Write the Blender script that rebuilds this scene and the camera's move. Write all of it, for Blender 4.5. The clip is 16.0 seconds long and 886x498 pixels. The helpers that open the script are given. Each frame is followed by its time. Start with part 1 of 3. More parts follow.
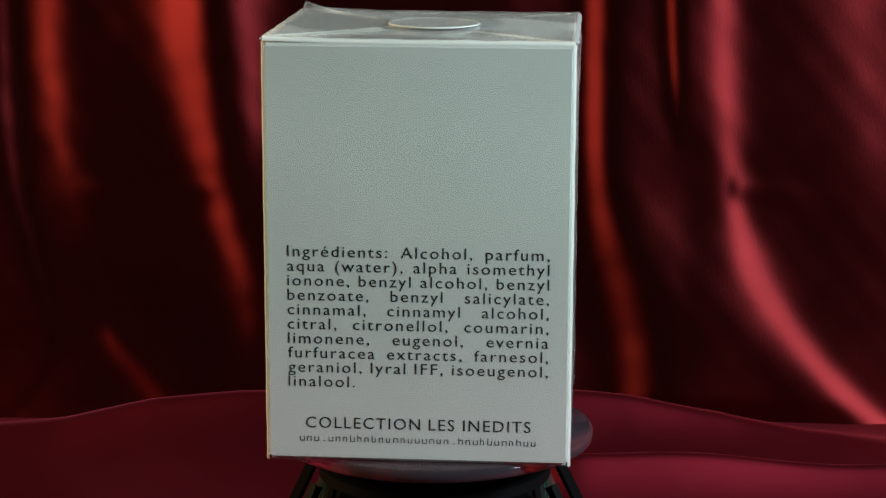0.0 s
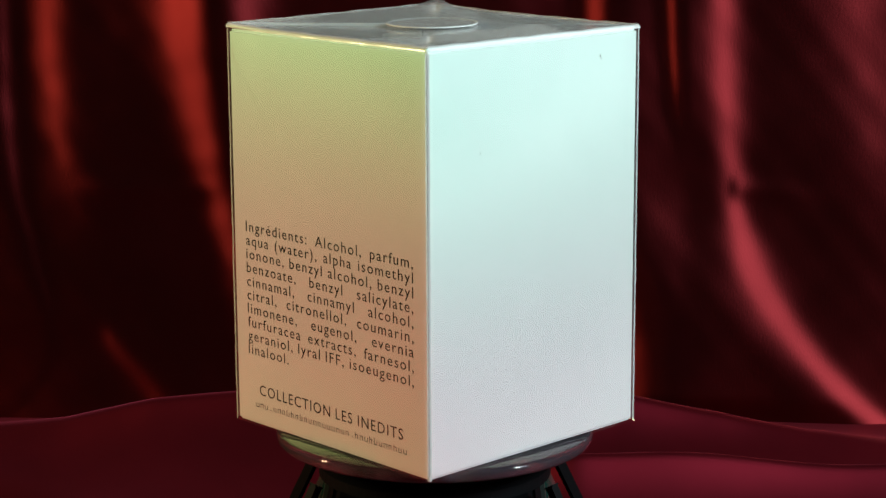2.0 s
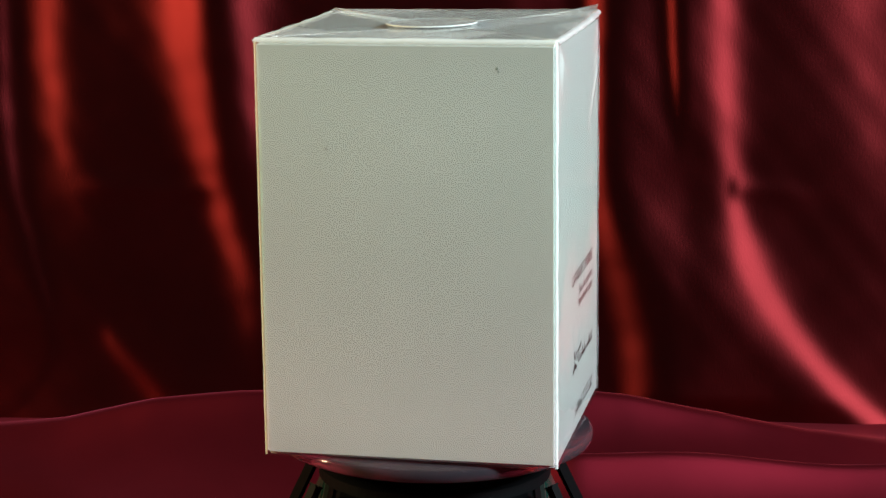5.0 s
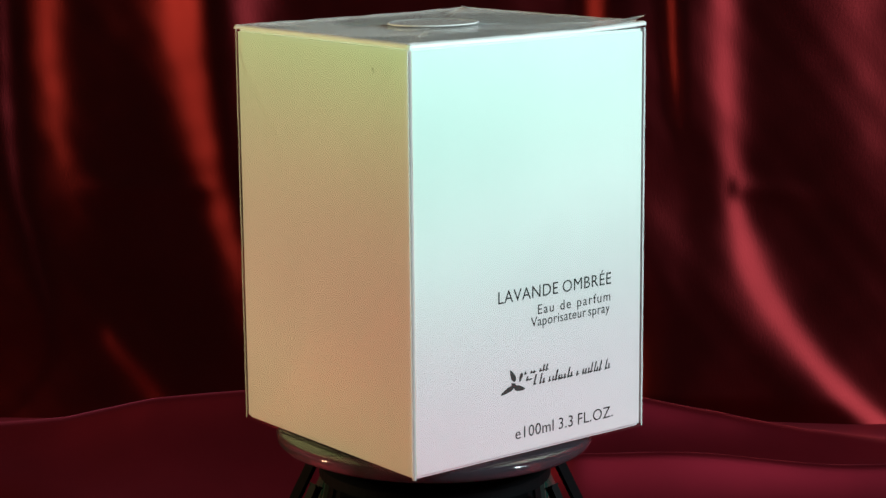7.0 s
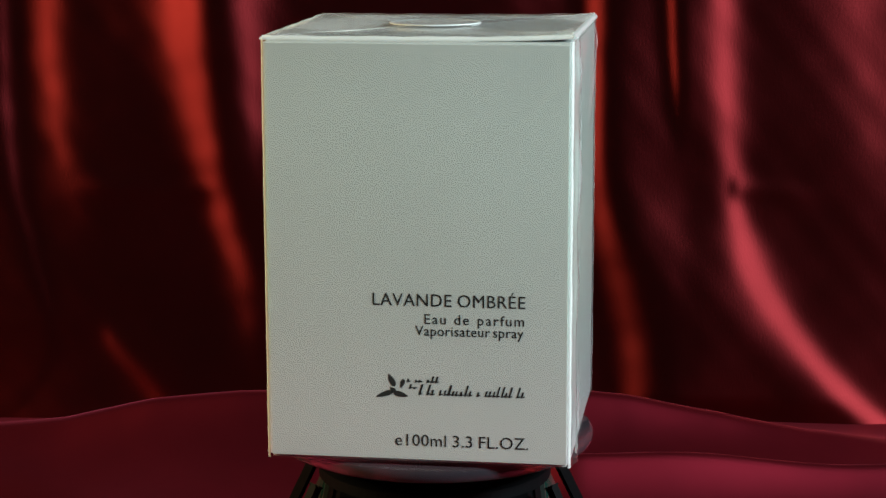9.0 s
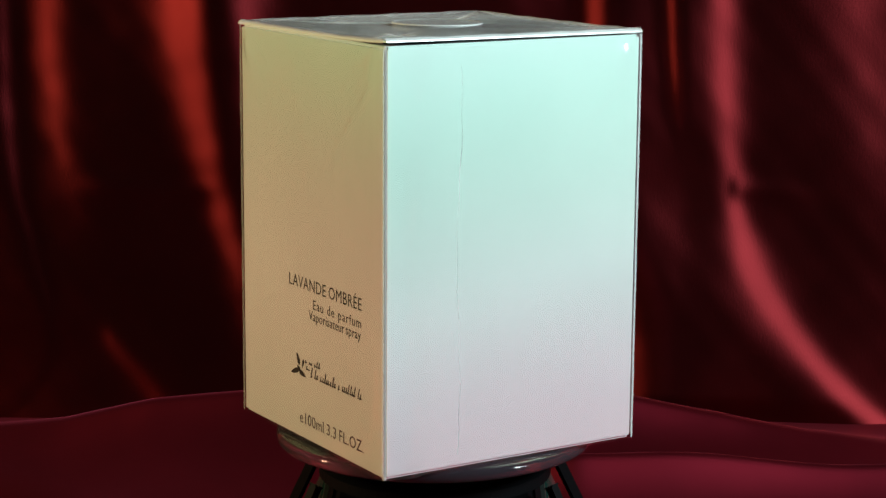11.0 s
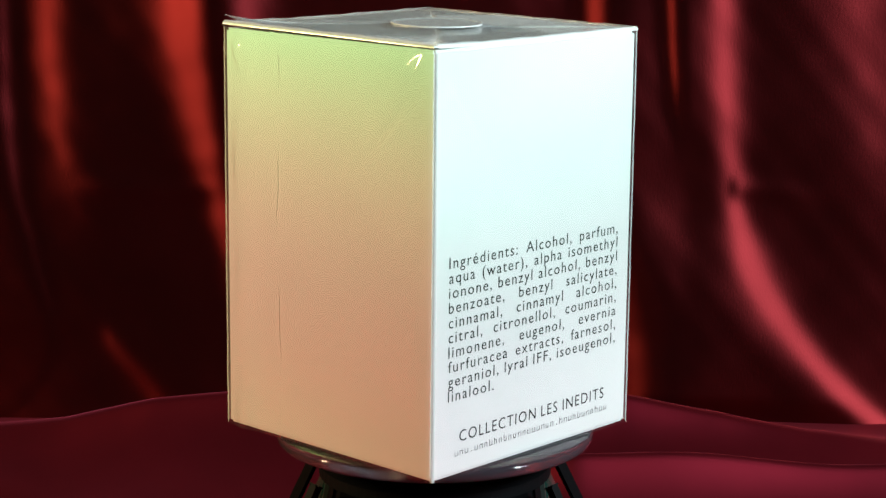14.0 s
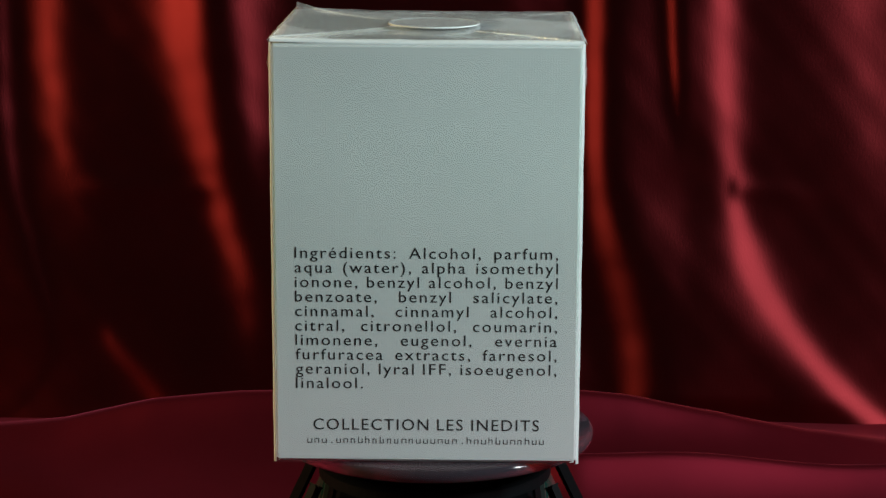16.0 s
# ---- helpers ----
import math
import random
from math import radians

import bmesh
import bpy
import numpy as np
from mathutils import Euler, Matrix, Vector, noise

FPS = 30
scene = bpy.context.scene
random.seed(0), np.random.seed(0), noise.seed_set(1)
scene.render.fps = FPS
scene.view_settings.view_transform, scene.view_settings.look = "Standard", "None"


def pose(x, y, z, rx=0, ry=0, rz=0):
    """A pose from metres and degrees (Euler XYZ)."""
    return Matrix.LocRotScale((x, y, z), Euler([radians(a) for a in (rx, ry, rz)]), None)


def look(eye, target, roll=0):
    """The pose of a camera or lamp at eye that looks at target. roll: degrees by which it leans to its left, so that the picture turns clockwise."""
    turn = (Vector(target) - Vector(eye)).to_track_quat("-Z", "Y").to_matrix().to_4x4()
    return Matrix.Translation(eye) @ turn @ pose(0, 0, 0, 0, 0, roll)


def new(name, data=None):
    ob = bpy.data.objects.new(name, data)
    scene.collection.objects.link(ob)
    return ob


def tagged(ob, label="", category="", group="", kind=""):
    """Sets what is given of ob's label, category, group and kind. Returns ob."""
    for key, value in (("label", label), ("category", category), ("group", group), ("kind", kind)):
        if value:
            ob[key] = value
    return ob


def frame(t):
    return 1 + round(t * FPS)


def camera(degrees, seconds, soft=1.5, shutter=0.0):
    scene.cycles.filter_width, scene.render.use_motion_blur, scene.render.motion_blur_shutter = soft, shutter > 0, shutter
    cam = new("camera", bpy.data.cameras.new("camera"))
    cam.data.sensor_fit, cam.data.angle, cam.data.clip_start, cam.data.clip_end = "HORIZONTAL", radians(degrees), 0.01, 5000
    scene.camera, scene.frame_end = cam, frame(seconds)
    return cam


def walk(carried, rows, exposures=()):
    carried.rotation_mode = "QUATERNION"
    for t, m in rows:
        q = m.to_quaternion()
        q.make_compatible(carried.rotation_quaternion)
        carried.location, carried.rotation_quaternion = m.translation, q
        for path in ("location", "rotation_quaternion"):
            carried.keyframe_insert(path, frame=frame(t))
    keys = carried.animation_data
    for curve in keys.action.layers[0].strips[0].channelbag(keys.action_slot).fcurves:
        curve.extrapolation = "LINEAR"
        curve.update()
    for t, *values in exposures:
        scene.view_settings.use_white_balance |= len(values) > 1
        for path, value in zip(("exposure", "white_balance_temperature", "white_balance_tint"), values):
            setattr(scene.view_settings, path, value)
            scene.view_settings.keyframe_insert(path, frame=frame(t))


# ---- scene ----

# ---- camera: it stands still before the turning box ----
EYE = Vector((0.00631, -0.57325, 0.16707))
YAW, PITCH = -0.00686, 0.19943
AIM = EYE + Vector((math.sin(YAW) * math.cos(PITCH), math.cos(YAW) * math.cos(PITCH), -math.sin(PITCH)))
cam = camera(24.58, 16.0, soft=1.45)
walk(cam, [(0.0, look(EYE, AIM)), (16.0, look(EYE, AIM))],
     exposures=[(0, -0.2), (0.5, 0.42), (1, 0.6), (1.5, 0.1), (2, -0.38), (2.5, -0.55), (3, -0.65), (3.5, -0.65), (4, -0.45), (5, 0.3),
                (6, 0.25), (6.5, -0.05), (7, -0.35), (7.5, -0.6), (8, -0.65), (8.5, -0.45), (9, 0), (9.5, 0.55), (10.2, 0.1), (11, -0.45),
                (11.5, -0.6), (12, -0.45), (12.5, -0.2), (13, 0.5), (13.5, 0.45), (14, 0.05), (14.5, -0.4), (15, -0.7), (15.5, -0.5), (16, -0.3)])

# ---- light: a cool lamp to the right, a weaker warm one to the left, a dim room ----
world = bpy.data.worlds.new("world")
scene.world = world
world.use_nodes = True
world.node_tree.nodes["Background"].inputs[0].default_value = (0.8, 0.9, 1.0, 1)
world.node_tree.nodes["Background"].inputs[1].default_value = 0.012


def area_lamp(name, eye, target, width, height, watts, colour):
    data = bpy.data.lights.new(name, "AREA")
    data.shape, data.size, data.size_y = "RECTANGLE", width, height
    data.energy, data.color = watts, colour
    ob = new(name, data)
    ob.matrix_world = look(eye, target)
    return ob


area_lamp("cool_lamp", (0.66, -0.31, 0.40), (0, 0.05, 0.05), 0.12, 0.16, 15.0, (0.76, 0.95, 0.96))
area_lamp("warm_lamp", (-0.62, -0.05, 0.24), (0, 0.08, 0.04), 0.09, 0.12, 4.8, (1.0, 0.78, 0.38))


# ---- node helpers and materials ----
def node_material(name):
    m = bpy.data.materials.new(name)
    m.use_nodes = True
    return m, m.node_tree.nodes, m.node_tree.links, m.node_tree.nodes["Principled BSDF"]


def add(nodes, kind, **values):
    n = nodes.new(kind)
    for k, v in values.items():
        if k in ("operation", "blend_type", "data_type", "feature", "bands_direction", "wave_type"):
            if k == "operation":
                n.operation = v
            elif k == "feature":
                n.feature = v
            elif k == "data_type":
                n.data_type = v
            elif k == "bands_direction":
                n.bands_direction = v
        else:
            n.inputs[k.replace("_", " ")].default_value = v
    return n


def maths(nodes, links, op, a, b):
    n = nodes.new("ShaderNodeMath")
    n.operation = op
    for i, v in enumerate((a, b)):
        if isinstance(v, (int, float)):
            n.inputs[i].default_value = v
        else:
            links.new(v, n.inputs[i])
    return n.outputs[0]


def satin(name, sheen, gloss, rough, stretch_by, dark, light):
    """Red satin with a shine that may be tighter sideways than up and down."""
    m, N, L, b = node_material(name)
    co = N.new("ShaderNodeTexCoord")
    big = add(N, "ShaderNodeTexNoise", Scale=22.0, Detail=4.0)
    fine = add(N, "ShaderNodeTexNoise", Scale=1500.0, Detail=2.0)
    stretch = N.new("ShaderNodeMapping")
    stretch.inputs["Scale"].default_value = (1.0, 1.0, 0.35)
    L.new(co.outputs["Object"], big.inputs["Vector"])
    L.new(co.outputs["Object"], stretch.inputs["Vector"])
    L.new(stretch.outputs[0], fine.inputs["Vector"])
    ramp = N.new("ShaderNodeValToRGB")
    ramp.color_ramp.elements[0].position, ramp.color_ramp.elements[0].color = 0.3, dark
    ramp.color_ramp.elements[1].position, ramp.color_ramp.elements[1].color = 0.75, light
    L.new(big.outputs["Fac"], ramp.inputs[0])
    L.new(ramp.outputs[0], b.inputs["Base Color"])
    bump = N.new("ShaderNodeBump")
    bump.inputs["Strength"].default_value, bump.inputs["Distance"].default_value = 0.5, 0.00006
    L.new(fine.outputs["Fac"], bump.inputs["Height"])
    L.new(bump.outputs[0], b.inputs["Normal"])
    b.inputs["Roughness"].default_value = 0.7
    b.inputs["Specular IOR Level"].default_value = 0.1
    b.inputs["Sheen Weight"].default_value = sheen
    b.inputs["Sheen Roughness"].default_value = 0.35
    b.inputs["Sheen Tint"].default_value = (1.0, 0.12, 0.22, 1)
    shine = N.new("ShaderNodeBsdfAnisotropic")
    shine.distribution = "BECKMANN"
    shine.inputs["Roughness"].default_value = rough
    shine.inputs["Anisotropy"].default_value = stretch_by
    run = N.new("ShaderNodeCombineXYZ")
    for i, v in enumerate((1.0, 0.0, 0.0)):
        run.inputs[i].default_value = v
    L.new(run.outputs[0], shine.inputs["Tangent"])
    L.new(ramp.outputs[0], shine.inputs["Color"])
    L.new(bump.outputs[0], shine.inputs["Normal"])
    mix = N.new("ShaderNodeMixShader")
    mix.inputs[0].default_value = gloss
    L.new(b.outputs[0], mix.inputs[1])
    L.new(shine.outputs[0], mix.inputs[2])
    L.new(mix.outputs[0], N["Material Output"].inputs[0])
    return m


def pearl_card():
    """White card with a pearl coating and a fine embossed dot grid."""
    m, N, L, b = node_material("pearl_card")
    co = N.new("ShaderNodeTexCoord")
    xyz = N.new("ShaderNodeSeparateXYZ")
    L.new(co.outputs["Object"], xyz.inputs[0])
    u = maths(N, L, "ADD", xyz.outputs[0], xyz.outputs[1])
    a = maths(N, L, "SINE", maths(N, L, "MULTIPLY", maths(N, L, "ADD", u, xyz.outputs[2]), 4400.0), 0.0)
    c = maths(N, L, "SINE", maths(N, L, "MULTIPLY", maths(N, L, "SUBTRACT", u, xyz.outputs[2]), 4400.0), 0.0)
    dots = maths(N, L, "MULTIPLY", a, c)
    bump = N.new("ShaderNodeBump")
    bump.inputs["Strength"].default_value, bump.inputs["Distance"].default_value = 0.08, 0.00010
    L.new(dots, bump.inputs["Height"])
    L.new(bump.outputs[0], b.inputs["Normal"])
    cloud = add(N, "ShaderNodeTexNoise", Scale=30.0, Detail=3.0)
    L.new(co.outputs["Object"], cloud.inputs["Vector"])
    ramp = N.new("ShaderNodeValToRGB")
    ramp.color_ramp.elements[0].color = (0.50, 0.52, 0.51, 1)
    ramp.color_ramp.elements[1].color = (0.56, 0.57, 0.56, 1)
    L.new(cloud.outputs["Fac"], ramp.inputs[0])
    L.new(ramp.outputs[0], b.inputs["Base Color"])
    b.inputs["Roughness"].default_value = 0.42
    b.inputs["IOR"].default_value = 2.2
    b.inputs["Specular IOR Level"].default_value = 1.0
    thick = maths(N, L, "ADD", maths(N, L, "MULTIPLY", xyz.outputs[2], 1050.0), 692.0)
    L.new(thick, b.inputs["Thin Film Thickness"])
    b.inputs["Thin Film IOR"].default_value = 1.45
    return m


def plain(name, colour, rough=0.5, spec=0.5, bump=0.0, scale=400.0):
    m, N, L, b = node_material(name)
    co = N.new("ShaderNodeTexCoord")
    n = add(N, "ShaderNodeTexNoise", Scale=scale, Detail=3.0)
    L.new(co.outputs["Object"], n.inputs["Vector"])
    ramp = N.new("ShaderNodeValToRGB")
    ramp.color_ramp.elements[0].color = (*[v * 0.85 for v in colour], 1)
    ramp.color_ramp.elements[1].color = (*[min(1, v * 1.15) for v in colour], 1)
    L.new(n.outputs["Fac"], ramp.inputs[0])
    L.new(ramp.outputs[0], b.inputs["Base Color"])
    b.inputs["Roughness"].default_value, b.inputs["Specular IOR Level"].default_value = rough, spec
    if bump:
        bp = N.new("ShaderNodeBump")
        bp.inputs["Strength"].default_value, bp.inputs["Distance"].default_value = bump, 0.0005
        L.new(n.outputs["Fac"], bp.inputs["Height"])
        L.new(bp.outputs[0], b.inputs["Normal"])
    return m


def film_material(name, gloss=1.0, haze=0.03, rough=0.07, most=0.45, patches=0.0, tone=(0.42, 0.44, 0.43, 1)):
    """Clear wrapping film: see-through, with a sharp sheen and a little haze."""
    m, N, L, b = node_material(name)
    N.remove(b)
    out = N["Material Output"]
    clear = N.new("ShaderNodeBsdfTransparent")
    shine = N.new("ShaderNodeBsdfGlossy")
    shine.inputs["Roughness"].default_value = rough
    milk = N.new("ShaderNodeBsdfDiffuse")
    milk.inputs["Color"].default_value = (0.8, 0.8, 0.8, 1)
    fres = N.new("ShaderNodeFresnel")
    fres.inputs["IOR"].default_value = 1.4
    fac = maths(N, L, "MINIMUM", maths(N, L, "MULTIPLY", fres.outputs[0], gloss), most)
    hazy = N.new("ShaderNodeMixShader")
    if patches:
        co = N.new("ShaderNodeTexCoord")
        cloud = add(N, "ShaderNodeTexNoise", Scale=24.0, Detail=2.0, Distortion=0.6)
        L.new(co.outputs["Object"], cloud.inputs["Vector"])
        step = N.new("ShaderNodeMapRange")
        step.interpolation_type = "SMOOTHSTEP"
        for key, v in (("From Min", 0.44), ("From Max", 0.60), ("To Min", haze), ("To Max", haze + patches)):
            step.inputs[key].default_value = v
        L.new(cloud.outputs["Fac"], step.inputs["Value"])
        L.new(step.outputs[0], hazy.inputs[0])
        milk.inputs["Color"].default_value = tone
    else:
        hazy.inputs[0].default_value = haze
    L.new(clear.outputs[0], hazy.inputs[1])
    L.new(milk.outputs[0], hazy.inputs[2])
    mix = N.new("ShaderNodeMixShader")
    L.new(fac, mix.inputs[0])
    L.new(hazy.outputs[0], mix.inputs[1])
    L.new(shine.outputs[0], mix.inputs[2])
    L.new(mix.outputs[0], out.inputs[0])
    return m


def acrylic():
    m, N, L, b = node_material("clear_acrylic")
    b.inputs["Base Color"].default_value = (0.40, 0.33, 0.42, 1)
    b.inputs["Transmission Weight"].default_value = 0.95
    b.inputs["Roughness"].default_value = 0.04
    b.inputs["IOR"].default_value = 1.45
    return m


SATIN = satin("hanging_red_satin", 0.06, 0.94, 0.50, 0.36, (0.078, 0.0066, 0.0082, 1), (0.108, 0.0091, 0.0113, 1))
# same fabric as the curtain; lighter, pinker colour stands in for light on it
SATIN_FLAT_LIT = satin("lying_red_satin_lit", 0.8, 0.80, 0.58, 0.0, (0.100, 0.0049, 0.0112, 1), (0.138, 0.0068, 0.0153, 1))
PEARL = pearl_card()
SPECK = plain("grey_mark", (0.25, 0.26, 0.24), 0.6, 0.3)
INK = plain("black_ink", (0.010, 0.010, 0.010), 0.6, 0.15)
FILM = film_material("clear_film", 1.3, 0.006, patches=0.03)
TOP_FILM = film_material("creased_film", 2.2, 0.14, 0.14, 0.45, 0.34, (0.7, 0.7, 0.7, 1))
SEAL = film_material("seal_film", 1.6, 0.38, 0.2, 0.4)
# half milky white, which paints the pale highlight lines along the film edges
EDGE_FILM = film_material("film_edge_highlight", 1.2, 0.5, 0.2)
SEAL_EDGE = film_material("seal_edge", 1.0, 0.6, 0.2)
ACRYLIC = acrylic()
BLACK = plain("black_plastic", (0.002, 0.002, 0.0025), 0.6, 0.05, 0.1, 900.0)
CELL = plain("solar_cell", (0.010, 0.035, 0.028), 0.15, 0.6)
EDGE = plain("grey_plastic_rim", (0.015, 0.020, 0.018), 0.35, 0.4)
WALL = plain("dark_wall_paint", (0.06, 0.06, 0.06), 0.8, 0.2, 0.2, 60.0)
WOOD = plain("dark_wood", (0.10, 0.06, 0.04), 0.5, 0.4, 0.2, 40.0)


# ---- mesh helpers ----
def part(name, bm, material, parent=None, label="", smooth=False):
    me = bpy.data.meshes.new(name)
    bm.to_mesh(me)
    bm.free()
    if smooth:
        me.shade_smooth()
    if material:
        me.materials.append(material)
    ob = new(name, me)
    ob.parent = parent
    return tagged(ob, label)


def box_bm(x0, x1, y0, y1, z0, z1, bevel=0.0, segments=2):
    bm = bmesh.new()
    bmesh.ops.create_cube(bm, size=1.0)
    for v in bm.verts:
        v.co = Vector((x0 + (v.co.x + 0.5) * (x1 - x0), y0 + (v.co.y + 0.5) * (y1 - y0), z0 + (v.co.z + 0.5) * (z1 - z0)))
    if bevel:
        bmesh.ops.bevel(bm, geom=bm.edges[:], offset=bevel, segments=segments, affect="EDGES")
    return bm


def grid_mesh(name, material, xs, ys, place, parent=None):
    """A sheet over the two ranges; place(a, b) takes arrays and gives x, y, z arrays."""
    A, B = np.meshgrid(xs, ys)
    X, Y, Z = place(A, B)
    verts = np.stack([np.broadcast_to(X, A.shape), np.broadcast_to(Y, A.shape), np.broadcast_to(Z, A.shape)], -1).reshape(-1, 3)
    n, m = len(xs), len(ys)
    i = (np.arange(m - 1)[:, None] * n + np.arange(n - 1)[None, :]).reshape(-1)
    faces = np.stack([i, i + 1, i + n + 1, i + n], -1)
    me = bpy.data.meshes.new(name)
    me.from_pydata(verts.tolist(), [], faces.tolist())
    me.shade_smooth()
    me.materials.append(material)
    ob = new(name, me)
    ob.parent = parent
    return ob


def smooth(t):
    t = np.clip(t, 0, 1)
    return t * t * (3 - 2 * t)


def wavy(a, b, seed, scale):
    """A cheap smooth noise from a few sines, about -1 to 1."""
    r = np.random.RandomState(seed)
    s = 0
    for _ in range(7):
        k, ph, th = scale * r.uniform(0.5, 2.0), r.uniform(0, 6.28), r.uniform(0, 6.28)
        s = s + np.sin(k * (a * np.cos(th) + b * np.sin(th)) + ph) / 7 * 1.8
    return s


# ---- the room that closes the place ----
def room():
    slabs = (("floor", (-1.6, 1.6, -2.1, 1.1, -0.90, -0.80), WOOD), ("ceiling", (-1.6, 1.6, -2.1, 1.1, 1.60, 1.70), WALL),
             ("wall_north", (-1.6, 1.6, 1.0, 1.1, -0.80, 1.60), WALL), ("wall_south", (-1.6, 1.6, -2.1, -2.0, -0.80, 1.60), WALL),
             ("wall_east", (1.5, 1.6, -2.0, 1.0, -0.80, 1.60), WALL), ("wall_west", (-1.6, -1.5, -2.0, 1.0, -0.80, 1.60), WALL))
    for name, b, m in slabs:
        tagged(part(name, box_bm(*b), m), kind="structure")
    table = tagged(new("table"), "dark wooden table under the red satin cloth", "table")
    part("tabletop", box_bm(-0.60, 0.60, -0.45, 0.45, -0.105, -0.078, 0.003), WOOD, table)
    for x in (-0.55, 0.55):
        for y in (-0.40, 0.40):
            part("leg", box_bm(x - 0.025, x + 0.025, y - 0.025, y + 0.025, -0.80, -0.105, 0.003), WOOD, table)


room()

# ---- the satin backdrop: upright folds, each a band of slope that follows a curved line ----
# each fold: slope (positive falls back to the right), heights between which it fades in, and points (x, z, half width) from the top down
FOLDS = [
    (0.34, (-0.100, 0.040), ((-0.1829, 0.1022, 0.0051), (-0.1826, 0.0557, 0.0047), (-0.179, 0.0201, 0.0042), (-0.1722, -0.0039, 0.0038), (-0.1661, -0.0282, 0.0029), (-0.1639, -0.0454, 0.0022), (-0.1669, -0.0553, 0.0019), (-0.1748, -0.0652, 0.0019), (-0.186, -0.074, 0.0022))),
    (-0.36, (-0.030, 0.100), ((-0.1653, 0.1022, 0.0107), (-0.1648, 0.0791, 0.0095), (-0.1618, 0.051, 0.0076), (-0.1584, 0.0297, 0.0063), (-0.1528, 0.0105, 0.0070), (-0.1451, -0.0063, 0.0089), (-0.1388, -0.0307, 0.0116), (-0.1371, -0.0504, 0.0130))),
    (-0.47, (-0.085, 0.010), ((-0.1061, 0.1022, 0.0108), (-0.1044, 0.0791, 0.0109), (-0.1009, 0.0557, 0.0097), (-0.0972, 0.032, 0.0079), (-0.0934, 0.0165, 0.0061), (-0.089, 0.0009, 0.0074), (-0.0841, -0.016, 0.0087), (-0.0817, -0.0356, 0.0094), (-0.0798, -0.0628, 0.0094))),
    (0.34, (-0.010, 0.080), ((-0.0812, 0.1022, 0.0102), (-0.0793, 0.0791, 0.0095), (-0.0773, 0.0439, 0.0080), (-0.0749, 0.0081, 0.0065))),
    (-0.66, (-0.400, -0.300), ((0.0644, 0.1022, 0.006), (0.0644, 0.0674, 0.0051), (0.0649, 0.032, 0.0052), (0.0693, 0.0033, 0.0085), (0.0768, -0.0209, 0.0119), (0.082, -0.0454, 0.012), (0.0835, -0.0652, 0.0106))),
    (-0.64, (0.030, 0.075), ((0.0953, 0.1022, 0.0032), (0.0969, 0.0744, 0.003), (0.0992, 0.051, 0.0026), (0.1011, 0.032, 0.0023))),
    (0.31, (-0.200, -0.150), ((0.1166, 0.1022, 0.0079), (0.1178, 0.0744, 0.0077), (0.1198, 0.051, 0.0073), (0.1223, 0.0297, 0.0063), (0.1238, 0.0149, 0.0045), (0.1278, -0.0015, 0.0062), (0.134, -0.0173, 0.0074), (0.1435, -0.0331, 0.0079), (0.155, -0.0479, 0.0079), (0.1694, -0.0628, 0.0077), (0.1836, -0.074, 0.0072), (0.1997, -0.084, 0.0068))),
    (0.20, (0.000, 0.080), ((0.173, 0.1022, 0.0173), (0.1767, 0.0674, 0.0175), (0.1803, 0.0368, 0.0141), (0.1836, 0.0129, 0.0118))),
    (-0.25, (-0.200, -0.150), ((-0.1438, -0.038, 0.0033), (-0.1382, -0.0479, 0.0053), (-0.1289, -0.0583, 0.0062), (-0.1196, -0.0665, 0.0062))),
]


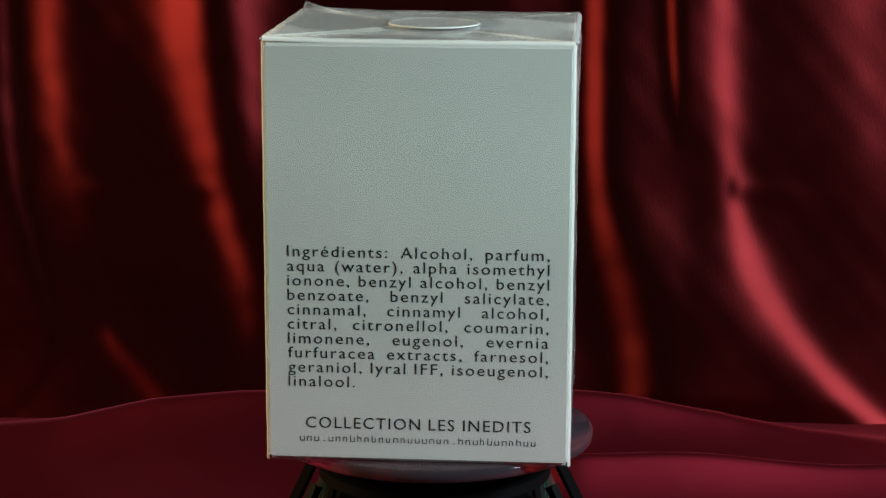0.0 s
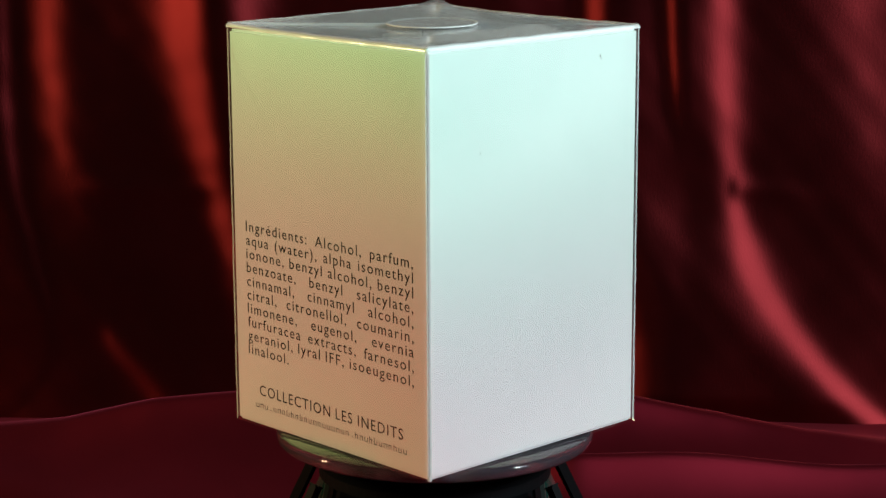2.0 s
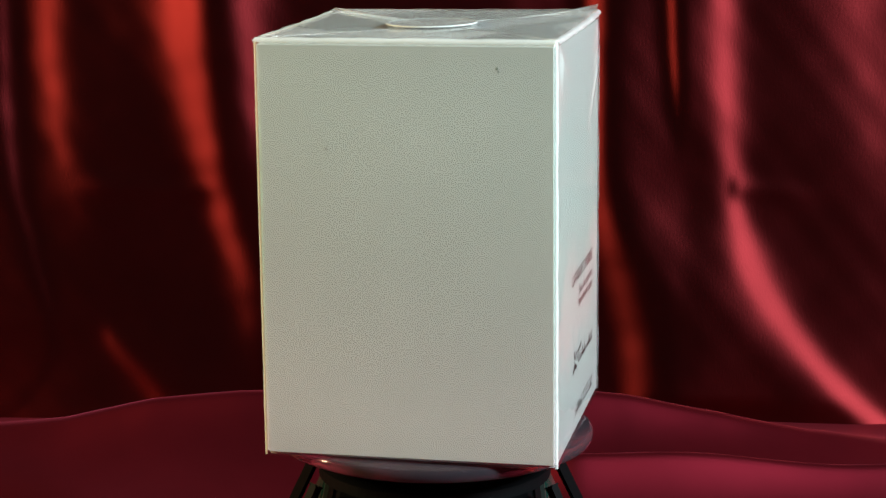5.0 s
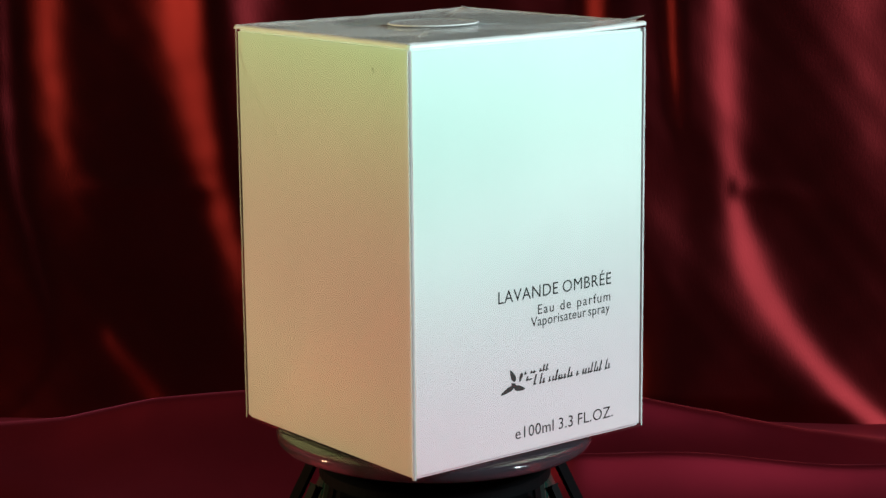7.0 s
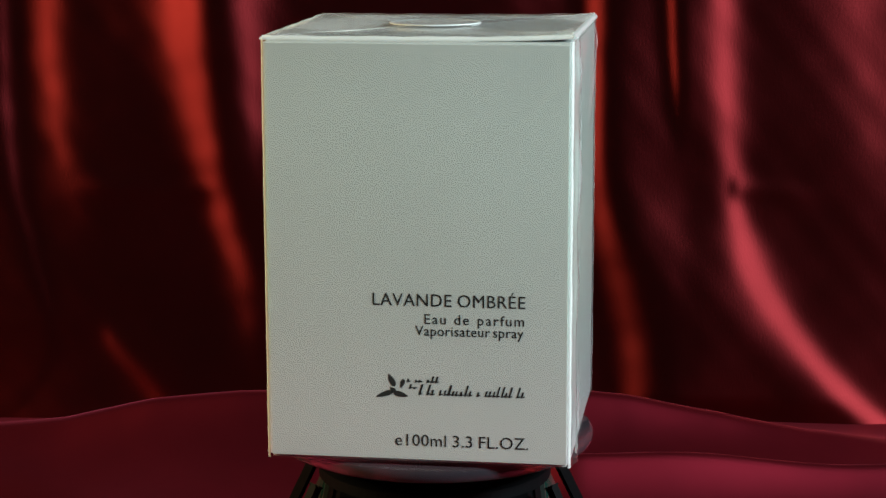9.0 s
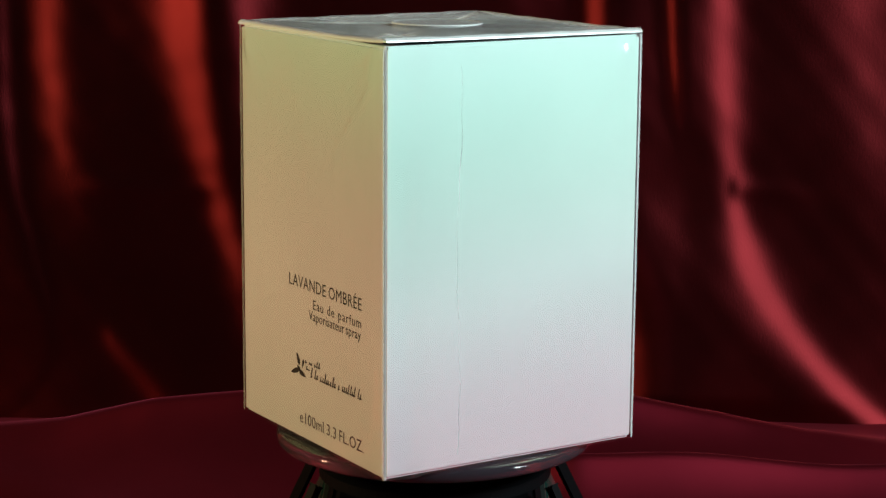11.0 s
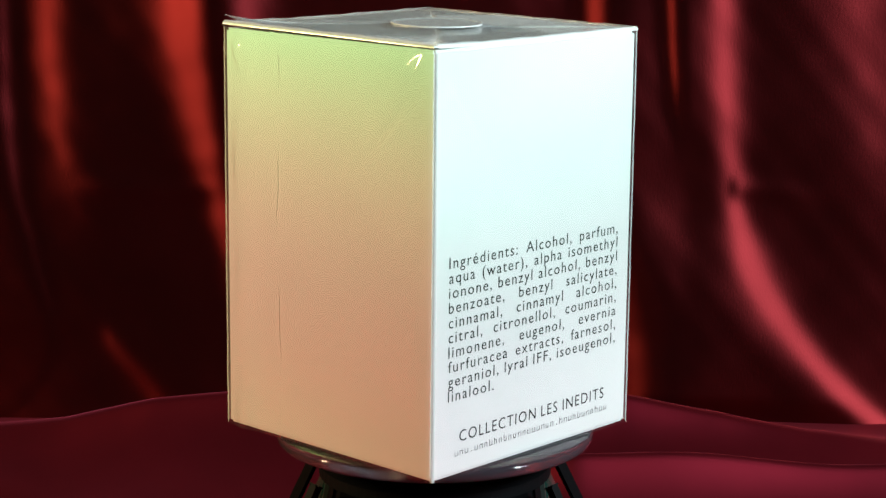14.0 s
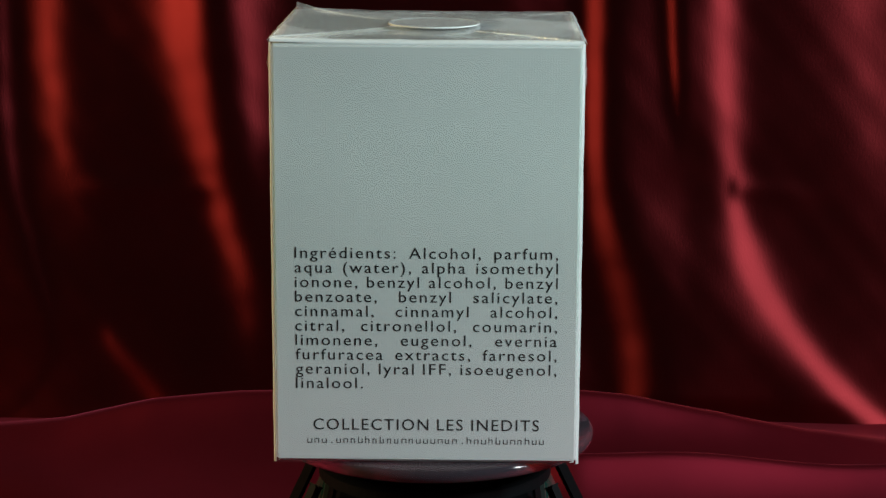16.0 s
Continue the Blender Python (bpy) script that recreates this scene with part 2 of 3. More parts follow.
def curtain():
    xs, zs = np.arange(-0.60, 0.601, 0.0013), np.arange(-0.079, 0.62, 0.0019)
    step = xs[1] - xs[0]
    spread = np.exp(-((xs[:, None] - xs[None, :]) / 0.075) ** 2)
    spread = spread / spread.sum(1, keepdims=True)

    def place(X, Z):
        slope = 0.0 * X
        heights = np.linspace(-0.12, 0.66, 781)
        kernel = np.hanning(27)[1:-1] / np.hanning(27).sum()
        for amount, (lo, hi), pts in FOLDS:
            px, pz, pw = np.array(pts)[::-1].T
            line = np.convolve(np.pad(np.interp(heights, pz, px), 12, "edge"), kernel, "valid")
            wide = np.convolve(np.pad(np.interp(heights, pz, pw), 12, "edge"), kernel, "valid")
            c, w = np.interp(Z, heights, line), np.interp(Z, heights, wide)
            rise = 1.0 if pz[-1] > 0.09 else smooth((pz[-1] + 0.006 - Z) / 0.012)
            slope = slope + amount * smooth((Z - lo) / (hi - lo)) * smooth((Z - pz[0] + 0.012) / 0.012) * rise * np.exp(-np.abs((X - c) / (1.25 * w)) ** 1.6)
        # the slack cloth between the two left folds hangs a little towards the left
        slope = slope - smooth((X + 0.155) / 0.02) * smooth((-0.085 - X) / 0.03) * (0.07 * smooth((Z - 0.02) / 0.02) + 0.13 * smooth((Z - 0.04) / 0.07))
        slope = slope + smooth((np.abs(X) - 0.20) / 0.06) * 0.33 * np.sin(X * 95.0 + 6 * Z)
        slope = slope - slope @ spread.T - 0.08 * smooth((X - 0.098) / 0.012) * smooth((0.23 - X) / 0.02)
        Y = 0.262 + 0.06 * (Z + 0.07) + np.cumsum(slope, axis=1) * step
        Y = Y - Y.mean(axis=1, keepdims=True) + 0.262 + 0.06 * (Z + 0.07)
        # a pressed crease runs across at half height
        band = smooth((X + 0.158) / 0.02) * smooth((-0.088 - X) / 0.02) + 0.8 * smooth((X - 0.119) / 0.006) * smooth((0.165 - X) / 0.03)
        Y = Y - 0.0009 * band * np.exp(-((Z - 0.0225 - 0.0015 * np.sin(70 * X)) / 0.0045) ** 2)
        Y = Y + 0.0005 * wavy(X, Z, 4, 60.0) + 0.00010 * wavy(X, Z, 5, 260.0)
        return X, Y, Z
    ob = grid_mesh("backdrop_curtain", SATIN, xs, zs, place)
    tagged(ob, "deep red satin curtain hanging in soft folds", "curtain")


def cloth():
    def place(X, Y):
        hump = np.interp(X, (-0.30, -0.19, -0.15, -0.115, -0.08, -0.03, 0.04, 0.075, 0.11, 0.145, 0.18, 0.30),
                         (0.008, 0.0125, 0.0165, 0.0235, 0.0275, 0.0290, 0.0285, 0.0255, 0.0198, 0.0110, 0.0060, 0.004))
        crest = 0.205
        d = np.sqrt((Y - crest) ** 2 + 0.0016 ** 2) - 0.0016
        Z = -0.0765 + hump * np.where(Y < crest, np.exp(-(d / (0.034 - 0.009 * smooth((X - 0.02) / 0.05))) ** 1.02), np.exp(-(d / 0.026) ** 2))
        ridge = 0.0247 * smooth((X - 0.012) / 0.04) * (1 - 0.20 * smooth((X - 0.05) / 0.13))
        d = Y - 0.128 - 0.05 * (X - 0.05)
        e = np.sqrt(d ** 2 + 0.0014 ** 2) - 0.0014
        Z = Z + ridge * np.where(d < 0, np.exp(-(e / 0.020) ** 1.02), np.exp(-(e / 0.010) ** 2))
        left = 0.010 * smooth((-X - 0.03) / 0.06) * np.exp(-((Y - 0.085) / 0.022) ** 2)
        Z = Z + left + (0.0010 * wavy(X, Y, 8, 55.0) + 0.0009) * smooth((np.hypot(X, Y) - 0.06) / 0.08) * smooth((0.235 - Y) / 0.03)
        return X, Y, np.maximum(Z, -0.0772)
    xs, ys = np.arange(-0.595, 0.596, 0.0030), np.arange(-0.445, 0.30, 0.0013)
    ob = grid_mesh("satin_cloth", SATIN_FLAT_LIT, xs, ys, place)
    tagged(ob, "deep red satin cloth rumpled over the table", "cloth")


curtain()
cloth()


# ---- the turntable: clear disc on a black base with solar panels ----
def lathe(profile, steps=96):
    """Turns (radius, z) points round the z axis into a closed solid."""
    bm = bmesh.new()
    rings = []
    for r, z in profile:
        rings.append([bm.verts.new((r * math.cos(6.283185307 * i / steps), r * math.sin(6.283185307 * i / steps), z)) for i in range(steps)])
    for a, b in zip(rings, rings[1:]):
        for i in range(steps):
            bm.faces.new((a[i], a[(i + 1) % steps], b[(i + 1) % steps], b[i]))
    bm.faces.new(rings[0][::-1])
    bm.faces.new(rings[-1])
    bmesh.ops.recalc_face_normals(bm, faces=bm.faces[:])
    return bm


def strut_bm(p, q, w):
    """A square bar from p to q with softened edges."""
    bm = box_bm(-w, w, -w, w, 0, 1)
    d = Vector(q) - Vector(p)
    turn = d.to_track_quat("Z", "Y").to_matrix()
    for v in bm.verts:
        v.co = Vector(p) + turn @ Vector((v.co.x, v.co.y, v.co.z * d.length))
    bmesh.ops.bevel(bm, geom=bm.edges[:], offset=w * 0.35, segments=2, affect="EDGES")
    return bm


def panel_bm(c, half_top, half_low, top, low, lift, inset=0.0):
    """A rounded panel on a sloping side: width at top and bottom, heights, on the plane through c."""
    bm = bmesh.new()
    pts = []
    r = 0.006 - inset
    lo, hi, wl, wt = low + inset + r, top - inset - r, half_low - inset - r, half_top - inset - r
    for k, (x, z) in enumerate(((wl, lo), (wt, hi), (-wt, hi), (-wl, lo))):
        for i in range(7):
            a = math.radians(-90 + 90 * k + 15 * i)
            pts.append((x + r * math.cos(a), z + r * math.sin(a)))
    front = [bm.verts.new((x, c(z) - lift, z)) for x, z in pts]
    back = [bm.verts.new((x, c(z) + 0.001, z)) for x, z in pts]
    bm.faces.new(front)
    bm.faces.new(back[::-1])
    n = len(pts)
    for i in range(n):
        bm.faces.new((front[i], back[i], back[(i + 1) % n], front[(i + 1) % n]))
    bmesh.ops.recalc_face_normals(bm, faces=bm.faces[:])
    return bm


def turntable():
    base = tagged(new("display_turntable"), "black solar display turntable with a clear round plate", "turntable")
    base.location = (0, 0, -0.0757)
    up = 0.0757
    r, z0, z1, e = 0.0462, -0.0046, -0.0008, 0.0012
    disc = part("plate", lathe([(r - e, z0), (r - 0.35 * e, z0 + 0.35 * e), (r, z0 + e), (r, z1 - e), (r - 0.35 * e, z1 - 0.35 * e), (r - e, z1)]), ACRYLIC, base, "clear round acrylic plate", True)
    disc.location = (0, 0, up)
    part("spindle", lathe([(0.009, up - 0.0107), (0.009, up - 0.0047)], 40), BLACK, base)
    part("collar", lathe([(0.034, up - 0.0150), (0.034, up - 0.0118), (0.031, up - 0.0106)], 64), BLACK, base, "", False)
    bm = bmesh.new()
    ring = []
    for z, h in ((0.0, 0.052), (0.004, 0.053), (up - 0.016, 0.030), (up - 0.0148, 0.028)):
        ring.append([bm.verts.new((x * h, y * h, z)) for x, y in ((-1, -1), (1, -1), (1, 1), (-1, 1))])
    for a, b in zip(ring, ring[1:]):
        for i in range(4):
            bm.faces.new((a[i], a[(i + 1) % 4], b[(i + 1) % 4], b[i]))
    bm.faces.new(ring[0][::-1])
    bm.faces.new(ring[-1])
    bmesh.ops.bevel(bm, geom=bm.edges[:], offset=0.0015, segments=2, affect="EDGES")
    part("housing", bm, BLACK, base)
    slope = lambda z: -0.053 + (z - 0.004) / (up - 0.020) * 0.023
    for k in range(4):
        rim = part("panel_rim", panel_bm(slope, 0.0275, 0.044, up - 0.0175, 0.008, 0.0012), EDGE, base)
        cell = part("solar_panel", panel_bm(slope, 0.0275, 0.044, up - 0.0175, 0.008, 0.0018, 0.0007), CELL, base, "dark green glossy solar panel")
        rim.rotation_euler = cell.rotation_euler = (0, 0, k * math.pi / 2)
    for x in (-1, 1):
        for y in (-1, 1):
            part("leg", strut_bm((x * 0.033, y * 0.028, up - 0.011), (x * 0.062, y * 0.050, 0.0), 0.0011), BLACK, base)
    return disc


PLATE = turntable()

# ---- the perfume carton ----
W, D, H = 0.0824, 0.0812, 0.1148
# faces: origin at the lower left corner as one looks at it, with x to the right and y up on the face
FACE = {
    "ingredients": Matrix.Translation((-W / 2, -D / 2, 0)) @ Matrix(((1, 0, 0, 0), (0, 0, -1, 0), (0, 1, 0, 0), (0, 0, 0, 1))),
    "plain_one": Matrix.Translation((W / 2, -D / 2, 0)) @ Matrix(((0, 0, 1, 0), (1, 0, 0, 0), (0, 1, 0, 0), (0, 0, 0, 1))),
    "title": Matrix.Translation((W / 2, D / 2, 0)) @ Matrix(((-1, 0, 0, 0), (0, 0, 1, 0), (0, 1, 0, 0), (0, 0, 0, 1))),
    "plain_two": Matrix.Translation((-W / 2, D / 2, 0)) @ Matrix(((0, 0, -1, 0), (-1, 0, 0, 0), (0, 1, 0, 0), (0, 0, 0, 1))),
}
MM = 0.001


def word_mesh(text, size, spacing):
    """Text as a thin bmesh whose left end is at 0, with its width."""
    cu = bpy.data.curves.new("lettering", "FONT")
    cu.body, cu.size, cu.space_character, cu.extrude, cu.resolution_u = text, size, spacing, 0.00002, 3
    cu.offset = -0.002 * size
    ob = new("lettering", cu)
    bpy.context.view_layer.update()
    me = bpy.data.meshes.new_from_object(ob.evaluated_get(bpy.context.evaluated_depsgraph_get()))
    bpy.data.objects.remove(ob)
    bpy.data.curves.remove(cu)
    bm = bmesh.new()
    bm.from_mesh(me)
    bpy.data.meshes.remove(me)
    x0 = min(v.co.x for v in bm.verts)
    x1 = max(v.co.x for v in bm.verts)
    bmesh.ops.translate(bm, verts=bm.verts[:], vec=(-x0, 0, 0))
    return bm, x1 - x0


def text_line(text, x0, x1, base, cap, face, parent, narrow=1.0, spacing=1.12, justify=True):
    """One line of print from x0 to x1 (mm on the face) with its baseline and capital height."""
    size = cap * MM / 0.70
    words = [word_mesh(w, size, spacing) for w in text.split(" ")]
    total = sum(w for _, w in words) * narrow
    gap = (x1 - x0) * MM - total
    scale = narrow
    if len(words) == 1 or not justify:
        scale = narrow * ((x1 - x0) * MM) / total if len(words) == 1 else narrow
    gap = gap / max(1, len(words) - 1)
    if not justify:
        gap = size * 0.35
        scale = narrow
    least = size * 0.22
    if len(words) > 1 and gap < least:
        scale = narrow * ((x1 - x0) * MM - least * (len(words) - 1)) / total
        gap = least
    x = x0 * MM
    joined = bmesh.new()
    for bm, w in words:
        for v in bm.verts:
            v.co = FACE[face] @ Vector((x + v.co.x * scale, base * MM + v.co.y, 0.00004 + v.co.z))
        tmp = bpy.data.meshes.new("tmp")
        bm.to_mesh(tmp)
        bm.free()
        joined.from_mesh(tmp)
        bpy.data.meshes.remove(tmp)
        x += w * scale + gap
    return part("lettering", joined, INK, parent, "fine black printed lettering")


def flat_shape(points, face, thick=0.00003):
    """A flat printed shape from points in mm on the face."""
    bm = bmesh.new()
    low = [bm.verts.new(FACE[face] @ Vector((x * MM, y * MM, 0.00002))) for x, y in points]
    top = [bm.verts.new(FACE[face] @ Vector((x * MM, y * MM, 0.00002 + thick))) for x, y in points]
    bm.faces.new(top)
    n = len(points)
    for i in range(n):
        bm.faces.new((low[i], low[(i + 1) % n], top[(i + 1) % n], top[i]))
    bmesh.ops.recalc_face_normals(bm, faces=bm.faces[:])
    return bm


def bars(name, strokes, face, parent):
    """Plain strokes for writing that is not spelled out: (x0, x1, y0, y1) in mm."""
    joined = bmesh.new()
    for x0, x1, y0, y1 in strokes:
        bm = flat_shape(((x0, y0), (x1, y0), (x1, y1), (x0, y1)), face)
        tmp = bpy.data.meshes.new("tmp")
        bm.to_mesh(tmp)
        bm.free()
        joined.from_mesh(tmp)
        bpy.data.meshes.remove(tmp)
    return part(name, joined, INK, parent, "row of small black printed bars")


def lid_rise(x, y):
    """How far the lid stands up over the body: most along its opening edge."""
    return max(0.0, 0.5 - x / W) ** 5 * (0.0008 + 0.0004 * y / D)


def carton():
    root = tagged(new("perfume_box"), "pearly white perfume carton wrapped in clear film, black print", "box")
    part("body", box_bm(-W / 2, W / 2, -D / 2, D / 2, 0.0, H - 0.0003, 0.0008, 4), PEARL, root)
    bm = box_bm(-W / 2 - 0.0002, W / 2 - 0.0009, -D / 2 + 0.0007, D / 2 - 0.0007, H - 0.00028, H + 0.0002)
    for k in range(-4, 5):
        bmesh.ops.bisect_plane(bm, geom=bm.verts[:] + bm.edges[:] + bm.faces[:], plane_co=(k * W / 10, 0, 0), plane_no=(1, 0, 0))
    for v in bm.verts:
        v.co.z += lid_rise(v.co.x, v.co.y)
    part("lid", bm, PEARL, root, "closed pearly card lid, one edge standing a little open")
    part("tuck_flap", box_bm(-W / 2 + 0.0003, -W / 2 + 0.002, -D / 2 + 0.0012, D / 2 - 0.0012, H - 0.0030, H - 0.0004), PEARL, root)
    lines = ("Ingr\u00e9dients: Alcohol, parfum,", "aqua (water), alpha isomethyl", "ionone, benzyl alcohol, benzyl", "benzoate, benzyl salicylate,",
             "cinnamal, cinnamyl alcohol,", "citral, citronellol, coumarin,", "limonene, eugenol, evernia", "furfuracea extracts, farnesol,",
             "geraniol, lyral IFF, isoeugenol,")
    for i, text in enumerate(lines):
        text_line(text, 5.85, 76.5, 57.0 - 4.02 * i, 3.1, "ingredients", root, 1.08, 1.20)
    text_line("linalool.", 5.85, 24.0, 57.0 - 4.02 * 9, 3.1, "ingredients", root, 1.08, 1.20)
    text_line("COLLECTION LES INEDITS", 10.5, 72.0, 9.1, 3.2, "ingredients", root, 1.0, 1.18)
    r = random.Random(5)
    strokes = []
    for i in range(33):
        x, tall = 8.8 + i * 1.98, r.choice((1.3, 1.3, 1.3, 1.9))
        if i in (3, 21):
            strokes.append((x + 0.6, x + 0.9, 5.3, 5.6))
            continue
        wide = r.choice((1.05, 1.2, 1.3))
        low = 5.3 if r.random() < 0.5 else 6.42
        strokes += [(x, x + 0.19, 5.3, 5.3 + tall), (x + wide - 0.19, x + wide, 5.3, 6.6), (x + 0.19, x + wide - 0.19, low, low + 0.18)]
    bars("web_line", strokes, "ingredients", root)
    text_line("LAVANDE OMBR\u00c9E", 29.1, 70.4, 43.5, 3.45, "title", root, 0.96, 1.06)
    text_line("Eau de parfum", 43.2, 70.1, 38.7, 2.75, "title", root, 1.0, 1.18)
    text_line("Vaporisateur spray", 40.7, 69.9, 35.45, 2.75, "title", root, 0.93, 1.06)
    text_line("e100ml 3.3 FL.OZ.", 35.0, 71.4, 4.6, 3.3, "title", root, 1.0, 1.04)
    emblem(root)
    for x, y, r in ((19.0, 86.0, 0.28), (65.5, 108.0, 0.35), (65.9, 107.2, 0.25)):
        part("speck", flat_shape([(x + r * math.cos(a), y + r * 1.3 * math.sin(a)) for a in (0.2, 1.2, 2.1, 3.3, 4.2, 5.3)], "plain_one"), SPECK, root, "tiny grey mark")
    return root


def emblem(root):
    """A flower of dark leaves, and plain slanted strokes where the mark is written."""
    def leaf(cx, cy, length, width, angle):
        pts = []
        for i in range(16):
            a = 6.2832 * i / 16
            x, y = math.cos(a) * length * 0.56, math.sin(a) * width * 0.62 * (0.7 + 0.3 * math.cos(a))
            pts.append((cx + x * math.cos(angle) - y * math.sin(angle), cy + x * math.sin(angle) + y * math.cos(angle)))
        return pts
    for args in ((32.2, 18.9, 4.6, 1.6, 0.35), (34.1, 22.8, 3.4, 1.7, -1.1), (36.6, 18.9, 3.6, 1.7, 2.9), (37.0, 21.9, 2.4, 1.2, 1.2), (34.4, 20.2, 1.8, 1.2, -0.6)):
        part("emblem_leaf", flat_shape(leaf(*args), "title"), INK, root)
    r = random.Random(11)

    def script(x0, x1, base, height):
        bm_all = bmesh.new()
        x = x0
        while x < x1:
            tall = height * r.choice((0.45, 0.5, 0.55, 1.0))
            w = r.uniform(0.42, 0.62)
            for pts in (((x, base), (x + w, base), (x + w + 0.3 * tall, base + tall), (x + 0.3 * tall, base + tall)),
                        ((x + 0.2, base), (x + 1.1, base + 0.25), (x + 1.1, base + 0.6), (x + 0.2, base + 0.35))):
                bm = flat_shape(pts, "title", 0.00003 if len(bm_all.verts) % 16 else 0.000035)
                tmp = bpy.data.meshes.new("tmp")
                bm.to_mesh(tmp)
                bm.free()
                bm_all.from_mesh(tmp)
                bpy.data.meshes.remove(tmp)
            x += r.choice((1.0, 1.15, 1.3, 2.2))
        part("emblem_stroke", bm_all, INK, root, "slanted black brush strokes")
    script(41.4, 69.3, 18.9, 3.0)
    script(38.2, 46.6, 22.3, 1.9)
    script(38.8, 40.8, 20.5, 1.3)


BOX = carton()


def film_corners(root, gap):
    """Rounded film along the four upright edges and the top edges, and the glued seam."""
    r = 0.0008

    def edge_bm(p, q, u, v, r=r):
        bm = bmesh.new()
        n, steps = 24, 5
        rows = []
        for i in range(n + 1):
            t = i / n
            o = p + (q - p) * t
            rr = r * (1 + 0.12 * math.sin(37 * t + 9 * p.x) * math.sin(11 * t + 3))
            rows.append([bm.verts.new(o - (u + v) * r * 0.55 + u * rr * math.cos(k / steps * math.pi / 2) + v * rr * math.sin(k / steps * math.pi / 2)) for k in range(steps + 1)])
        for a, b in zip(rows, rows[1:]):
            for k in range(steps):
                bm.faces.new((a[k], a[k + 1], b[k + 1], b[k]))
        bmesh.ops.recalc_face_normals(bm, faces=bm.faces[:])
        return bm
    X, Y, Z = Vector((1, 0, 0)), Vector((0, 1, 0)), Vector((0, 0, 1))
    for sx, sy in ((-1, -1), (1, -1), (1, 1), (-1, 1)):
        p = Vector((sx * (W / 2 + 0.0001), sy * (D / 2 + 0.0001), 0.0))
        part("film_edge", edge_bm(p, p + Z * H, X * sx, Y * sy), EDGE_FILM, root, "", True).visible_shadow = False
    z = H + gap
    for p, q, u in (((-W / 2, -D / 2 - gap, z), (W / 2, -D / 2 - gap, z), -Y), ((W / 2 + gap, -D / 2, z), (W / 2 + gap, D / 2, z), X),
                    ((W / 2, D / 2 + gap, z), (-W / 2, D / 2 + gap, z), Y), ((-W / 2 - gap, D / 2, z), (-W / 2 - gap, -D / 2, z), -X)):
        bm = edge_bm(Vector(p), Vector(q), u, Z, 0.0012)
        for v in bm.verts:
            v.co.z += lid_rise(v.co.x, v.co.y)
        part("film_edge", bm, EDGE_FILM, root, "", True).visible_shadow = False
    M = FACE["plain_two"]
    bm = bmesh.new()
    n = 40
    left, right = [], []
    for i in range(n + 1):
        t = i / n
        z = 0.004 + (H - 0.010) * t
        x = 0.0225 + 0.0006 * math.sin(9 * t) + 0.0002 * math.sin(41 * t)
        left.append(bm.verts.new(M @ Vector((x - 0.00022, z, 0.0006))))
        right.append(bm.verts.new(M @ Vector((x, z, 0.0007 + 0.0001 * math.sin(17 * t)))))
    for i in range(n):
        bm.faces.new((left[i], right[i], right[i + 1], left[i + 1]))
    bmesh.ops.solidify(bm, geom=bm.faces[:], thickness=0.00012)
    part("film_seam", bm, TOP_FILM, root, "thin glued film seam").visible_shadow = False


